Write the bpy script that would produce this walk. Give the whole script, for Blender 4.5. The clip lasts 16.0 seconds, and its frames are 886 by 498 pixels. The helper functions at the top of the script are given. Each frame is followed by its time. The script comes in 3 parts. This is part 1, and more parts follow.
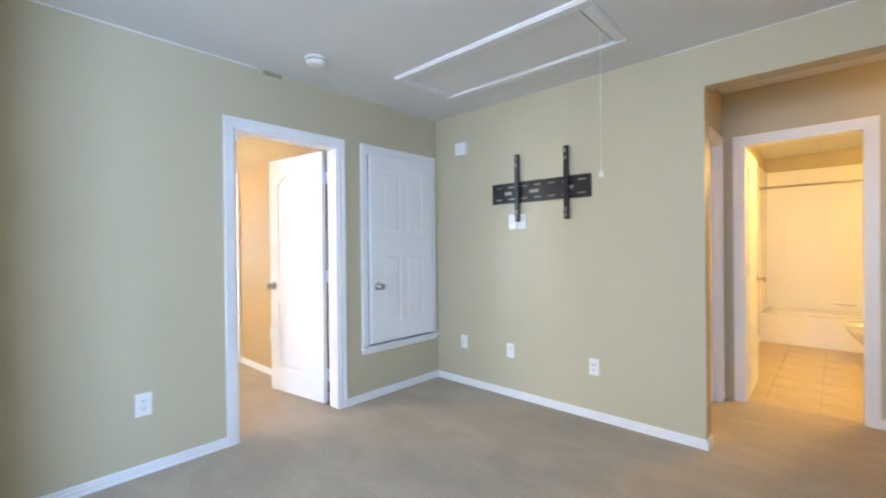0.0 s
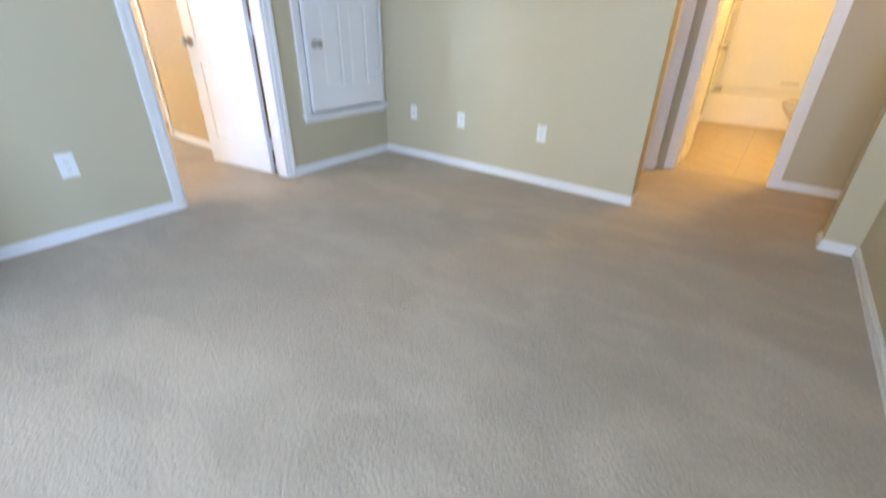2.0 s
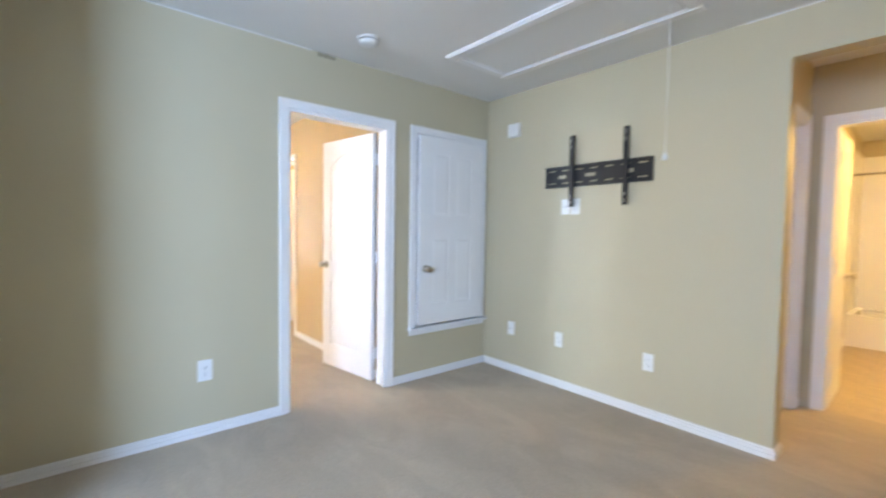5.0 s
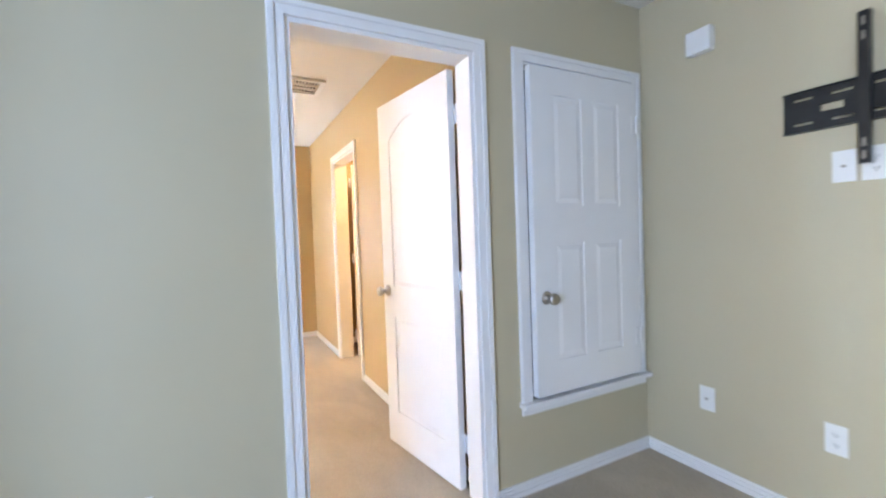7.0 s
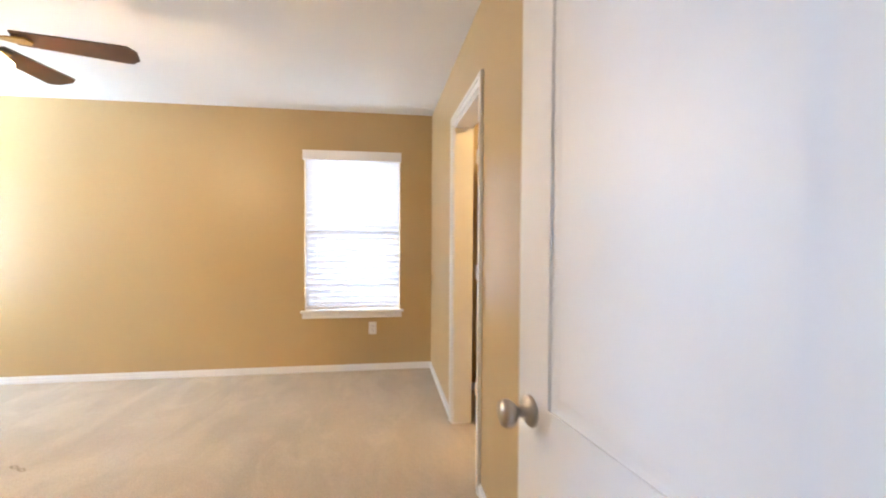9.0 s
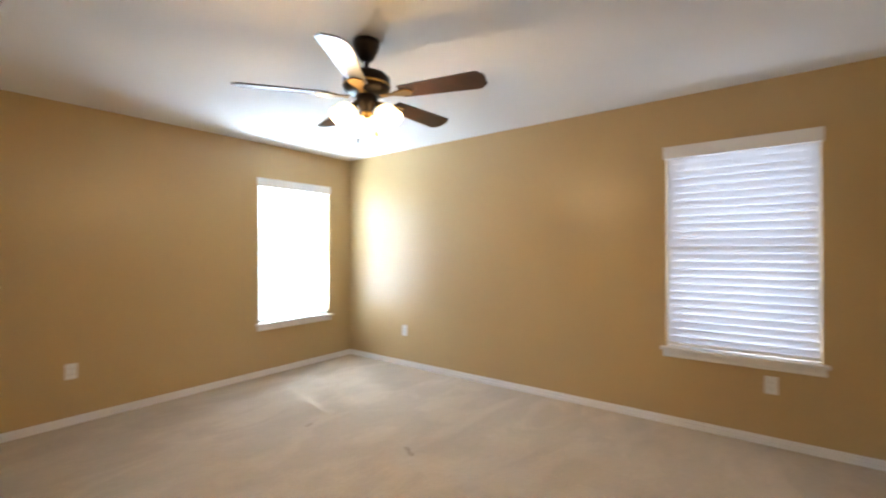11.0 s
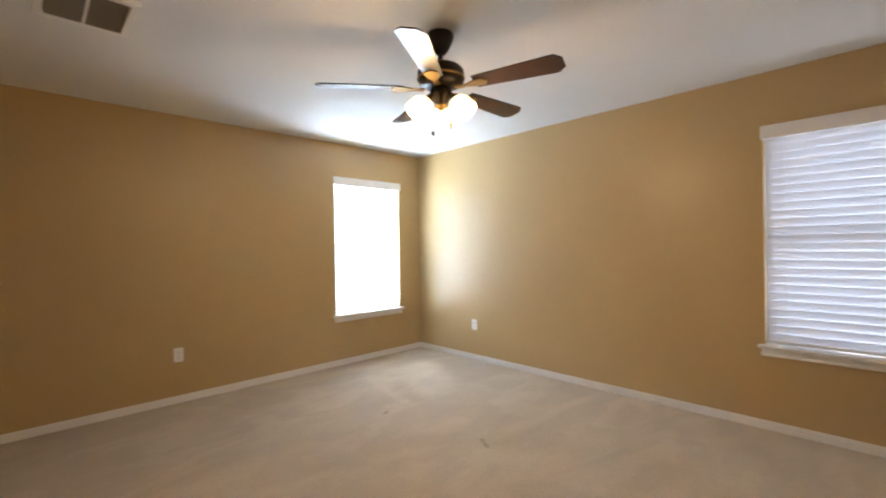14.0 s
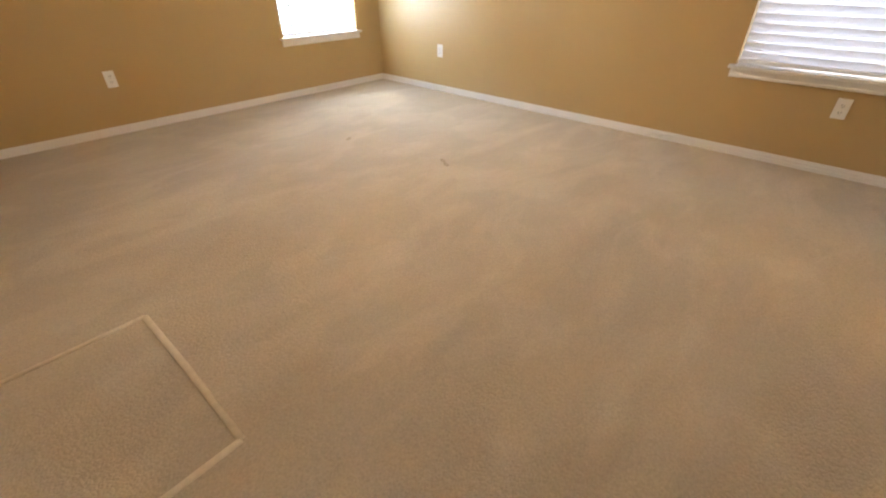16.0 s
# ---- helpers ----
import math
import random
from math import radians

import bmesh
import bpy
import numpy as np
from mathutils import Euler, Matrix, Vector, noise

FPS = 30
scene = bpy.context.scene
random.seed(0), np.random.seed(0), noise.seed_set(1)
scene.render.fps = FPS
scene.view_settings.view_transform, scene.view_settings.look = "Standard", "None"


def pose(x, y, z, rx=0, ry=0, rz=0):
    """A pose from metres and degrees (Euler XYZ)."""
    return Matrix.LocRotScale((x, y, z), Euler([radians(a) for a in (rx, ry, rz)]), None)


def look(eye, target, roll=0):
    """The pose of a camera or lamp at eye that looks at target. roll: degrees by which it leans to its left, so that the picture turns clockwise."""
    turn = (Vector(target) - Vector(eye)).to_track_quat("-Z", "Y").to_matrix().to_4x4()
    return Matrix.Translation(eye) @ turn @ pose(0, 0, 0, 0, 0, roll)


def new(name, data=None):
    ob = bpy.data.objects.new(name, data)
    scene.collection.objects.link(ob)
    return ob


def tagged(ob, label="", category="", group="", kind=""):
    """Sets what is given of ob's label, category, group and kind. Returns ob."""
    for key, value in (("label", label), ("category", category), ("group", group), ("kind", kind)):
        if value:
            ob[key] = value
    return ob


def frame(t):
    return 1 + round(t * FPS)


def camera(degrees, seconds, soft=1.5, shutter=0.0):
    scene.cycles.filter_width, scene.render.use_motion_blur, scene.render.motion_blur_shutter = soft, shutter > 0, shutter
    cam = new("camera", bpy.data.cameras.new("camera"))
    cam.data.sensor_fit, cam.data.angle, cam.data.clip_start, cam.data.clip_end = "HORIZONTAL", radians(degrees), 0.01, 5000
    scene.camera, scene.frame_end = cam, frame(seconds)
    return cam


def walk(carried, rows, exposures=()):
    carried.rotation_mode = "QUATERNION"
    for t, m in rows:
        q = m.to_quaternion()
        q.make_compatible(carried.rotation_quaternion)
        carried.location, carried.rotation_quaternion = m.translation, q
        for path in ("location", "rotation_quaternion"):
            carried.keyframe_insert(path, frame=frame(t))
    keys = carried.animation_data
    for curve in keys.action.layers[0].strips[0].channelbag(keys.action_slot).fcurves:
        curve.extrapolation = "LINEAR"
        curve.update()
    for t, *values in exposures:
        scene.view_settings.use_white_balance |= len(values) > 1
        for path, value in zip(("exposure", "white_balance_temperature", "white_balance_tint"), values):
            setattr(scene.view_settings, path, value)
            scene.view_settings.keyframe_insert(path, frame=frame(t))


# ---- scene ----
cam = camera(92.4, 16.0, soft=2.0, shutter=0.5)
PATH = [
    (0, (2.804, -2.936, 1.26), (1.443, -1.469, 1.25), -0.6),
    (0.5, (2.842, -2.894, 1.273), (1.596, -1.33, 1.247), -0.6),
    (1, (2.84, -2.906, 1.271), (1.643, -1.304, 1.233), -0.5),
    (1.5, (2.811, -2.917, 1.207), (1.649, -1.33, 0.844), 0.3),
    (2, (2.819, -2.896, 1.078), (1.765, -1.476, 0.145), 1.0),
    (2.5, (2.771, -2.938, 1.07), (1.87, -1.667, -0.184), 2.4),
    (3, (2.82, -2.903, 1.058), (1.802, -1.579, -0.043), 0.1),
    (3.5, (2.776, -2.924, 1.225), (1.608, -1.338, 0.875), -0.1),
    (4, (2.821, -2.906, 1.276), (1.614, -1.313, 1.22), -0.1),
    (4.5, (2.835, -2.891, 1.279), (1.561, -1.35, 1.22), -0.2),
    (5, (2.797, -2.88, 1.257), (1.268, -1.593, 1.171), 0.9),
    (5.2, (2.736, -2.857, 1.246), (1.131, -1.671, 1.113), 0.5),
    (7.5, (1.181, -1.826, 1.247), (-0.655, -1.034, 1.214), -1.1),
    (8, (0.776, -1.617, 1.246), (-1.14, -1.047, 1.191), 0.8),
    (8.2, (0.604, -1.573, 1.249), (-1.328, -1.063, 1.182), 1.0),
    (10.3, (-0.451, -1.519, 1.358), (-2.364, -2.099, 1.376), -0.1),
    (10.5, (-0.476, -1.554, 1.346), (-2.306, -2.362, 1.36), 0.2),
    (11, (-0.497, -1.616, 1.339), (-2.086, -2.83, 1.339), -0.3),
    (11.5, (-0.485, -1.645, 1.337), (-1.810, -3.144, 1.328), -0.8),
    (12, (-0.455, -1.672, 1.32), (-1.600, -3.310, 1.293), -0.8),
    (12.5, (-0.421, -1.704, 1.296), (-1.440, -3.425, 1.277), -1.0),
    (13, (-0.412, -1.708, 1.325), (-1.386, -3.454, 1.283), -0.8),
    (13.5, (-0.417, -1.693, 1.325), (-1.580, -3.321, 1.303), -1.1),
    (14, (-0.455, -1.670, 1.304), (-1.848, -3.105, 1.294), -0.9),
    (14.5, (-0.480, -1.653, 1.284), (-1.964, -2.993, 1.258), -0.5),
    (15, (-0.442, -1.679, 1.281), (-1.935, -2.97, 0.956), 0.7),
    (15.5, (-0.526, -1.61, 1.158), (-1.853, -2.805, 0.257), 0.2),
    (16, (-0.506, -1.637, 1.132), (-1.744, -2.756, 0.03), 0.0),
]
walk(cam, [(t, look(eye, target, roll)) for t, eye, target, roll in PATH],
     [(0, 2.12, 6500, 10), (1.5, 2.12, 6500, 10), (2.5, 2.1, 6500, 10), (3.5, 2.12, 6500, 10), (5.2, 2.12, 6500, 10), (7.3, 1.95, 6600, 12),
      (8.2, 1.55, 6500, 11), (10.3, 0.97, 6500, 10), (11, 0.49, 6600, 10), (12, 0.12, 6850, 12), (13.5, 0.18, 6850, 12),
      (14.5, 0.37, 6700, 10), (15.5, 0.44, 6950, 11), (16, 0.79, 7350, 12)])
# strengths of the lights, in watts
LOFT_W, EAST_W, SOUTH_W, WEST_W = 29, 55, 350, 22
HALL_W, BATH_W, CLOSET_W, FAN_W = 2.7, 20.5, 16, 8.5
SHADE_E, SLAT_T = 3.6, 0.34

# ---------- world, sun, large lights ----------
world = bpy.data.worlds.new("world")
scene.world = world
world.use_nodes = True
wn = world.node_tree.nodes
sky = wn.new("ShaderNodeTexSky")
sky.sky_type = "NISHITA"
sky.sun_disc = False
SUN_EL, SUN_DX, SUN_DY = 52.0, 0.22, 1.0
sky.sun_elevation = radians(SUN_EL)
sky.sun_rotation = math.atan2(-SUN_DX, -SUN_DY)
world.node_tree.links.new(sky.outputs[0], wn["Background"].inputs[0])
wn["Background"].inputs[1].default_value = 0.12


def lamp(name, kind, energy, color, m, size=0.05, size_y=0.0):
    d = bpy.data.lights.new(name, kind)
    d.energy, d.color = energy, color
    if kind == "AREA":
        d.shape = "RECTANGLE"
        d.size, d.size_y = size, size_y
    elif kind == "SUN":
        d.angle = size
    else:
        d.shadow_soft_size = size
    ob = new(name, d)
    ob.matrix_world = m
    return ob


hor = math.hypot(SUN_DX, SUN_DY)
down = Vector((SUN_DX / hor, SUN_DY / hor, -math.tan(radians(SUN_EL))))
lamp("sun", "SUN", 5.0, (1.0, 0.99, 0.98), look((0, 0, 20), Vector((0, 0, 20)) + down), radians(0.53))
# sky light in the openings of bedroom windows and two assumed, unseen loft windows
lamp("loft_assumed_window_light", "AREA", LOFT_W, (0.96, 0.97, 1.0), look((1.7, -8.84, 1.55), (1.7, 0, 1.3)), 1.8, 1.3)
lamp("loft_assumed_east_light", "AREA", EAST_W, (0.40, 0.60, 1.0), look((3.42, -5.3, 1.55), (0, -2.8, 1.2)), 1.3, 1.2)
lamp("south_window_light", "AREA", SOUTH_W, (0.60, 0.78, 1.0), look((-3.28, -6.10, 1.34), (-3.28, 0, 1.34)), 0.9, 1.44)
lamp("west_window_light", "AREA", WEST_W, (0.68, 0.78, 1.0), look((-4.35, -1.785, 1.34), (0, -1.785, 1.34)), 0.9, 1.44)
WARM = (1.0, 0.68, 0.36)
lamp("hall_lamp", "POINT", HALL_W, (1.0, 0.56, 0.17), pose(3.75, 0.62, 2.25), 0.12)
lamp("bath_lamp", "POINT", BATH_W, (1.0, 0.63, 0.20), pose(3.2, 2.1, 2.15), 0.12)
lamp("closet_lamp", "POINT", CLOSET_W, (1.0, 0.68, 0.30), pose(-1.75, -0.25, 2.3), 0.08)

# ---------- materials ----------


def material(name, color, rough=0.6, metal=0.0, var=0.06, scale=3.0, bump=0.0, bump_scale=200.0, dark=None, spread=0.0):
    """A principled surface with broad and fine variation of its colour and a fine relief."""
    m = bpy.data.materials.new(name)
    m.use_nodes = True
    nt = m.node_tree
    n, l = nt.nodes, nt.links
    p = n["Principled BSDF"]
    p.inputs["Roughness"].default_value = rough
    p.inputs["Metallic"].default_value = metal
    tc = n.new("ShaderNodeTexCoord")
    a = n.new("ShaderNodeTexNoise")
    a.inputs["Scale"].default_value = scale
    a.inputs["Detail"].default_value = 5
    b = n.new("ShaderNodeTexNoise")
    b.inputs["Scale"].default_value = bump_scale
    b.inputs["Detail"].default_value = 3
    l.new(tc.outputs["Object"], a.inputs["Vector"])
    l.new(tc.outputs["Object"], b.inputs["Vector"])
    ramp = n.new("ShaderNodeMix")
    ramp.data_type = "RGBA"
    c2 = dark or tuple(c * (1 - var) for c in color)
    ramp.inputs[6].default_value = (*c2, 1)
    ramp.inputs[7].default_value = (*color, 1)
    mr = n.new("ShaderNodeMapRange")
    mr.inputs["From Min"].default_value, mr.inputs["From Max"].default_value = 0.35, 0.65
    l.new(a.outputs["Fac"], mr.inputs["Value"])
    l.new(mr.outputs["Result"], ramp.inputs[0])
    out = ramp.outputs[2]
    if spread:
        hs = n.new("ShaderNodeMix")
        hs.data_type = "RGBA"
        hs.blend_type = "MULTIPLY"
        hs.inputs[0].default_value = spread
        l.new(out, hs.inputs[6])
        l.new(b.outputs["Fac"], hs.inputs[7])
        out = hs.outputs[2]
    l.new(out, p.inputs["Base Color"])
    if bump:
        bp = n.new("ShaderNodeBump")
        bp.inputs["Strength"].default_value = bump
        bp.inputs["Distance"].default_value = 0.004
        l.new(b.outputs["Fac"], bp.inputs["Height"])
        l.new(bp.outputs[0], p.inputs["Normal"])
    return m


def carpet_material(name, color, dark):
    """Cut-pile carpet: fine tufts, vacuum strokes and trodden patches."""
    m = material(name, color, 0.95, 0, 0.1, 1.6, 0.8, 150.0, dark, 0.4)
    n, l = m.node_tree.nodes, m.node_tree.links
    p = n["Principled BSDF"]
    src = p.inputs["Base Color"].links[0].from_socket
    tc = n.new("ShaderNodeTexCoord")
    mp = n.new("ShaderNodeMapping")
    mp.inputs["Rotation"].default_value = (0, 0, 0.5)
    mp.inputs["Scale"].default_value = (1.0, 1.7, 1)
    s = n.new("ShaderNodeTexNoise")
    s.inputs["Scale"].default_value = 1.7
    s.inputs["Detail"].default_value = 3
    s.inputs["Distortion"].default_value = 0.7
    r = n.new("ShaderNodeMapRange")
    r.inputs["From Min"].default_value, r.inputs["From Max"].default_value = 0.44, 0.6
    r.inputs["To Min"].default_value, r.inputs["To Max"].default_value = 0.945, 1.0
    mix = n.new("ShaderNodeMix")
    mix.data_type, mix.blend_type = "RGBA", "MULTIPLY"
    mix.inputs[0].default_value = 1.0
    l.new(tc.outputs["Object"], mp.inputs[0])
    l.new(mp.outputs[0], s.inputs["Vector"])
    l.new(s.outputs["Fac"], r.inputs["Value"])
    l.new(src, mix.inputs[6])
    l.new(r.outputs["Result"], mix.inputs[7])
    l.new(mix.outputs[2], p.inputs["Base Color"])
    p.inputs["Sheen Weight"].default_value = 0.05
    # paler strokes where the pile lies over
    mp2 = n.new("ShaderNodeMapping")
    mp2.inputs["Rotation"].default_value = (0, 0, -0.95)
    mp2.inputs["Scale"].default_value = (1.1, 2.3, 1)
    st2 = n.new("ShaderNodeTexNoise")
    st2.inputs["Scale"].default_value = 1.3
    st2.inputs["Detail"].default_value = 4
    st2.inputs["Distortion"].default_value = 1.2
    r2 = n.new("ShaderNodeMapRange")
    r2.inputs["From Min"].default_value, r2.inputs["From Max"].default_value = 0.48, 0.62
    r2.inputs["To Min"].default_value, r2.inputs["To Max"].default_value = 0.94, 1.04
    mix2 = n.new("ShaderNodeMix")
    mix2.data_type, mix2.blend_type = "RGBA", "MULTIPLY"
    mix2.inputs[0].default_value = 1.0
    l.new(tc.outputs["Object"], mp2.inputs[0])
    l.new(mp2.outputs[0], st2.inputs["Vector"])
    l.new(st2.outputs["Fac"], r2.inputs["Value"])
    l.new(mix.outputs[2], mix2.inputs[6])
    l.new(r2.outputs["Result"], mix2.inputs[7])
    l.new(mix2.outputs[2], p.inputs["Base Color"])
    # clumped tufts under the fine relief
    v = n.new("ShaderNodeTexVoronoi")
    v.inputs["Scale"].default_value = 75.0
    bp = n.new("ShaderNodeBump")
    bp.inputs["Strength"].default_value = 0.22
    bp.inputs["Distance"].default_value = 0.006
    bp.invert = True
    l.new(tc.outputs["Object"], v.inputs["Vector"])
    l.new(v.outputs["Distance"], bp.inputs["Height"])
    fine = p.inputs["Normal"].links[0].from_node
    l.new(bp.outputs[0], fine.inputs["Normal"])
    return m


WALL1 = material("khaki_paint", (0.54, 0.475, 0.325), 0.5, 0, 0.04, 1.2, 0.12, 260)
# bedroom version of the wall paint, its warm light put into the colour
WALL2 = material("warm_tinted_paint", (0.50, 0.352, 0.166), 0.34, 0, 0.04, 1.2, 0.12, 260)
CEIL = material("ceiling_paint", (0.78, 0.77, 0.75), 0.9, 0, 0.03, 1.5, 0.25, 180)
TRIM = material("white_gloss_paint", (0.84, 0.83, 0.82), 0.35, 0, 0.03, 6, 0.03, 90)
DOORW = material("white_door_paint", (0.85, 0.84, 0.83), 0.4, 0, 0.03, 4, 0.06, 120)
CARPET = carpet_material("beige_carpet", (0.66, 0.56, 0.43), (0.61, 0.515, 0.395))
PLASTIC = material("white_plastic", (0.82, 0.82, 0.80), 0.35, 0, 0.02, 10)
# near-black colour stands in for shade in slots, gaps and vent throats
GAP = material("slot_shade", (0.03, 0.03, 0.03), 0.7, 0, 0.2, 10)
BLACK = material("black_steel", (0.018, 0.018, 0.02), 0.4, 0.3, 0.3, 20, 0.05, 300)
NICKEL = material("brushed_nickel", (0.50, 0.47, 0.43), 0.28, 1.0, 0.1, 30, 0.04, 400)
BRONZE = material("dark_bronze", (0.035, 0.024, 0.018), 0.38, 0.6, 0.3, 12, 0.04, 200)
BRASS = material("aged_brass", (0.42, 0.26, 0.09), 0.35, 1.0, 0.2, 20, 0.04, 200)
BLADE = material("dark_walnut_blade", (0.05, 0.022, 0.013), 0.32, 0, 0.4, 9, 0.04, 120)
TUB = material("white_enamel", (0.86, 0.85, 0.82), 0.18, 0, 0.02, 4)
SURR = material("moulded_surround", (0.85, 0.84, 0.81), 0.42, 0, 0.02, 4)
TILE = material("beige_floor_tile", (0.56, 0.45, 0.30), 0.35, 0, 0.15, 7, 0.05, 60)
GROUT = material("grout", (0.51, 0.41, 0.275), 0.9, 0, 0.2, 20, 0.2, 200)
STAIN = material("brown_stain", (0.36, 0.31, 0.21), 0.8, 0, 0.2, 40)
GRASS = material("dry_lawn", (0.10, 0.12, 0.05), 0.95, 0, 0.5, 0.4, 0.5, 20)
PILE = material("brushed_up_pile", (0.66, 0.575, 0.45), 0.95, 0, 0.1, 40, 0.5, 200)
# darkened carpet colour that stands for shade inside the dents
DENT = material("dent_shade", (0.34, 0.27, 0.19), 0.95, 0, 0.2, 60, 0.5, 200)
ROOFM = material("sun_blocker_paint", (0.5, 0.47, 0.42), 0.8, 0, 0.1, 2)


def slat_material():
    m = bpy.data.materials.new("white_blind_slat")
    m.use_nodes = True
    n, l = m.node_tree.nodes, m.node_tree.links
    p = n["Principled BSDF"]
    p.inputs["Base Color"].default_value = (0.86, 0.86, 0.87, 1)
    p.inputs["Roughness"].default_value = 0.45
    t = n.new("ShaderNodeBsdfTranslucent")
    t.inputs[0].default_value = (0.85, 0.86, 0.90, 1)
    mx = n.new("ShaderNodeMixShader")
    mx.inputs[0].default_value = SLAT_T
    l.new(p.outputs[0], mx.inputs[1])
    l.new(t.outputs[0], mx.inputs[2])
    l.new(mx.outputs[0], n["Material Output"].inputs[0])
    return m


def glass_material():
    """Thin window glass: clear, with a faint gloss."""
    m = bpy.data.materials.new("window_glass")
    m.use_nodes = True
    n, l = m.node_tree.nodes, m.node_tree.links
    t = n.new("ShaderNodeBsdfTransparent")
    t.inputs[0].default_value = (0.94, 0.96, 0.95, 1)
    g = n.new("ShaderNodeBsdfGlossy")
    g.inputs["Roughness"].default_value = 0.02
    mx = n.new("ShaderNodeMixShader")
    mx.inputs[0].default_value = 0.06
    l.new(t.outputs[0], mx.inputs[1])
    l.new(g.outputs[0], mx.inputs[2])
    l.new(mx.outputs[0], n["Material Output"].inputs[0])
    return m


def lit_glass(name, color, strength):
    m = material(name, (0.85, 0.82, 0.75), 0.4, 0, 0.02, 8)
    p = m.node_tree.nodes["Principled BSDF"]
    p.inputs["Emission Color"].default_value = (*color, 1)
    p.inputs["Emission Strength"].default_value = strength
    return m


SLAT = slat_material()
GLASS = glass_material()
SHADE = lit_glass("lit_frosted_glass", (1.0, 0.70, 0.34), SHADE_E)

# ---------- mesh helpers ----------


def box(bm, x0, x1, y0, y1, z0, z1, bevel=0.0):
    r = bmesh.ops.create_cube(bm, size=1.0, matrix=Matrix.Translation(((x0 + x1) / 2, (y0 + y1) / 2, (z0 + z1) / 2))
                              @ Matrix.Diagonal((abs(x1 - x0), abs(y1 - y0), abs(z1 - z0), 1)))
    if bevel:
        es = list({e for v in r["verts"] for e in v.link_edges})
        bmesh.ops.bevel(bm, geom=es, offset=bevel, segments=2, affect="EDGES", profile=0.6)


def lathe(bm, profile, m=None, steps=28):
    """Turns (radius, height) pairs round z."""
    m = m or Matrix()
    rings = []
    for r, z in profile:
        rings.append([bm.verts.new(m @ Vector((r * math.cos(a), r * math.sin(a), z)))
                      for a in [2 * math.pi * i / steps for i in range(steps)]])
    for a, b in zip(rings, rings[1:]):
        for i in range(steps):
            j = (i + 1) % steps
            bm.faces.new((a[i], a[j], b[j], b[i]))
    for ring in (rings[0], rings[-1]):
        bm.faces.new(ring)
    bmesh.ops.recalc_face_normals(bm, faces=bm.faces[:])


def tube(bm, pts, r, steps=10):
    rings = []
    for i, p in enumerate(pts):
        d = (Vector(pts[min(i + 1, len(pts) - 1)]) - Vector(pts[max(i - 1, 0)])).normalized()
        q = d.to_track_quat("Z", "Y").to_matrix()
        rings.append([bm.verts.new(Vector(p) + q @ Vector((r * math.cos(a), r * math.sin(a), 0)))
                      for a in [2 * math.pi * k / steps for k in range(steps)]])
    for a, b in zip(rings, rings[1:]):
        for i in range(steps):
            j = (i + 1) % steps
            bm.faces.new((a[i], a[j], b[j], b[i]))
    bm.faces.new(rings[0][::-1])
    bm.faces.new(rings[-1])


def prism(bm, poly, axis, lo, hi):
    """A polygon of (u, v) pairs pushed from lo to hi along axis; the pairs run over the other two axes in order."""
    def at(u, v, w):
        return Vector({"x": (w, u, v), "y": (u, w, v), "z": (u, v, w)}[axis])
    a = [bm.verts.new(at(u, v, lo)) for u, v in poly]
    b = [bm.verts.new(at(u, v, hi)) for u, v in poly]
    bm.faces.new(a)
    bm.faces.new(b)
    for i in range(len(a)):
        j = (i + 1) % len(a)
        bm.faces.new((a[i], a[j], b[j], b[i]))
    bmesh.ops.recalc_face_normals(bm, faces=bm.faces[:])


def mesh_of(bm, name, mat, smooth=False):
    me = bpy.data.meshes.new(name)
    bm.to_mesh(me)
    bm.free()
    me.materials.append(mat)
    if smooth:
        for f in me.polygons:
            f.use_smooth = True
    return me


def part(name, bm, mat, parent=None, label="", smooth=False):
    ob = new(name, mesh_of(bm, name, mat, smooth))
    if parent:
        ob.parent = parent
    if label:
        ob["label"] = label
    return ob


def boxes(name, mat, parent, *bs, bevel=0.0, label=""):
    bm = bmesh.new()
    for b in bs:
        box(bm, *b, bevel=bevel)
    return part(name, bm, mat, parent, label)


def thing(name, m, label, category, group="", kind=""):
    ob = new(name)
    ob.empty_display_size = 0.1
    ob.matrix_world = m
    return tagged(ob, label, category, group, kind)


def wall(name, axis, lo, hi, a0, a1, mat, label, openings=(), z1=2.455, z0=0.0):
    """A slab across axis from lo to hi, running from a0 to a1, with openings (a, b, bottom, top) cut through."""
    bm = bmesh.new()
    cuts = sorted({a0, a1, *[v for o in openings for v in o[:2]]})
    for u0, u1 in zip(cuts, cuts[1:]):
        spans = [(z0, z1)]
        for oa, ob_, b, t in openings:
            if oa <= u0 and u1 <= ob_:
                spans = [(s, e) for s, e in ((z0, b), (t, z1)) if e - s > 0.001]
        for s, e in spans:
            if axis == "x":
                box(bm, lo, hi, u0, u1, s, e)
            else:
                box(bm, u0, u1, lo, hi, s, e)
    bmesh.ops.remove_doubles(bm, verts=bm.verts[:], dist=0.0005)
    inner = [f for f in bm.faces if all(len(e.link_faces) > 2 for e in f.edges)]
    bmesh.ops.delete(bm, geom=inner, context="FACES_ONLY")
    return tagged(part(name, bm, mat), label, "wall", kind="structure")


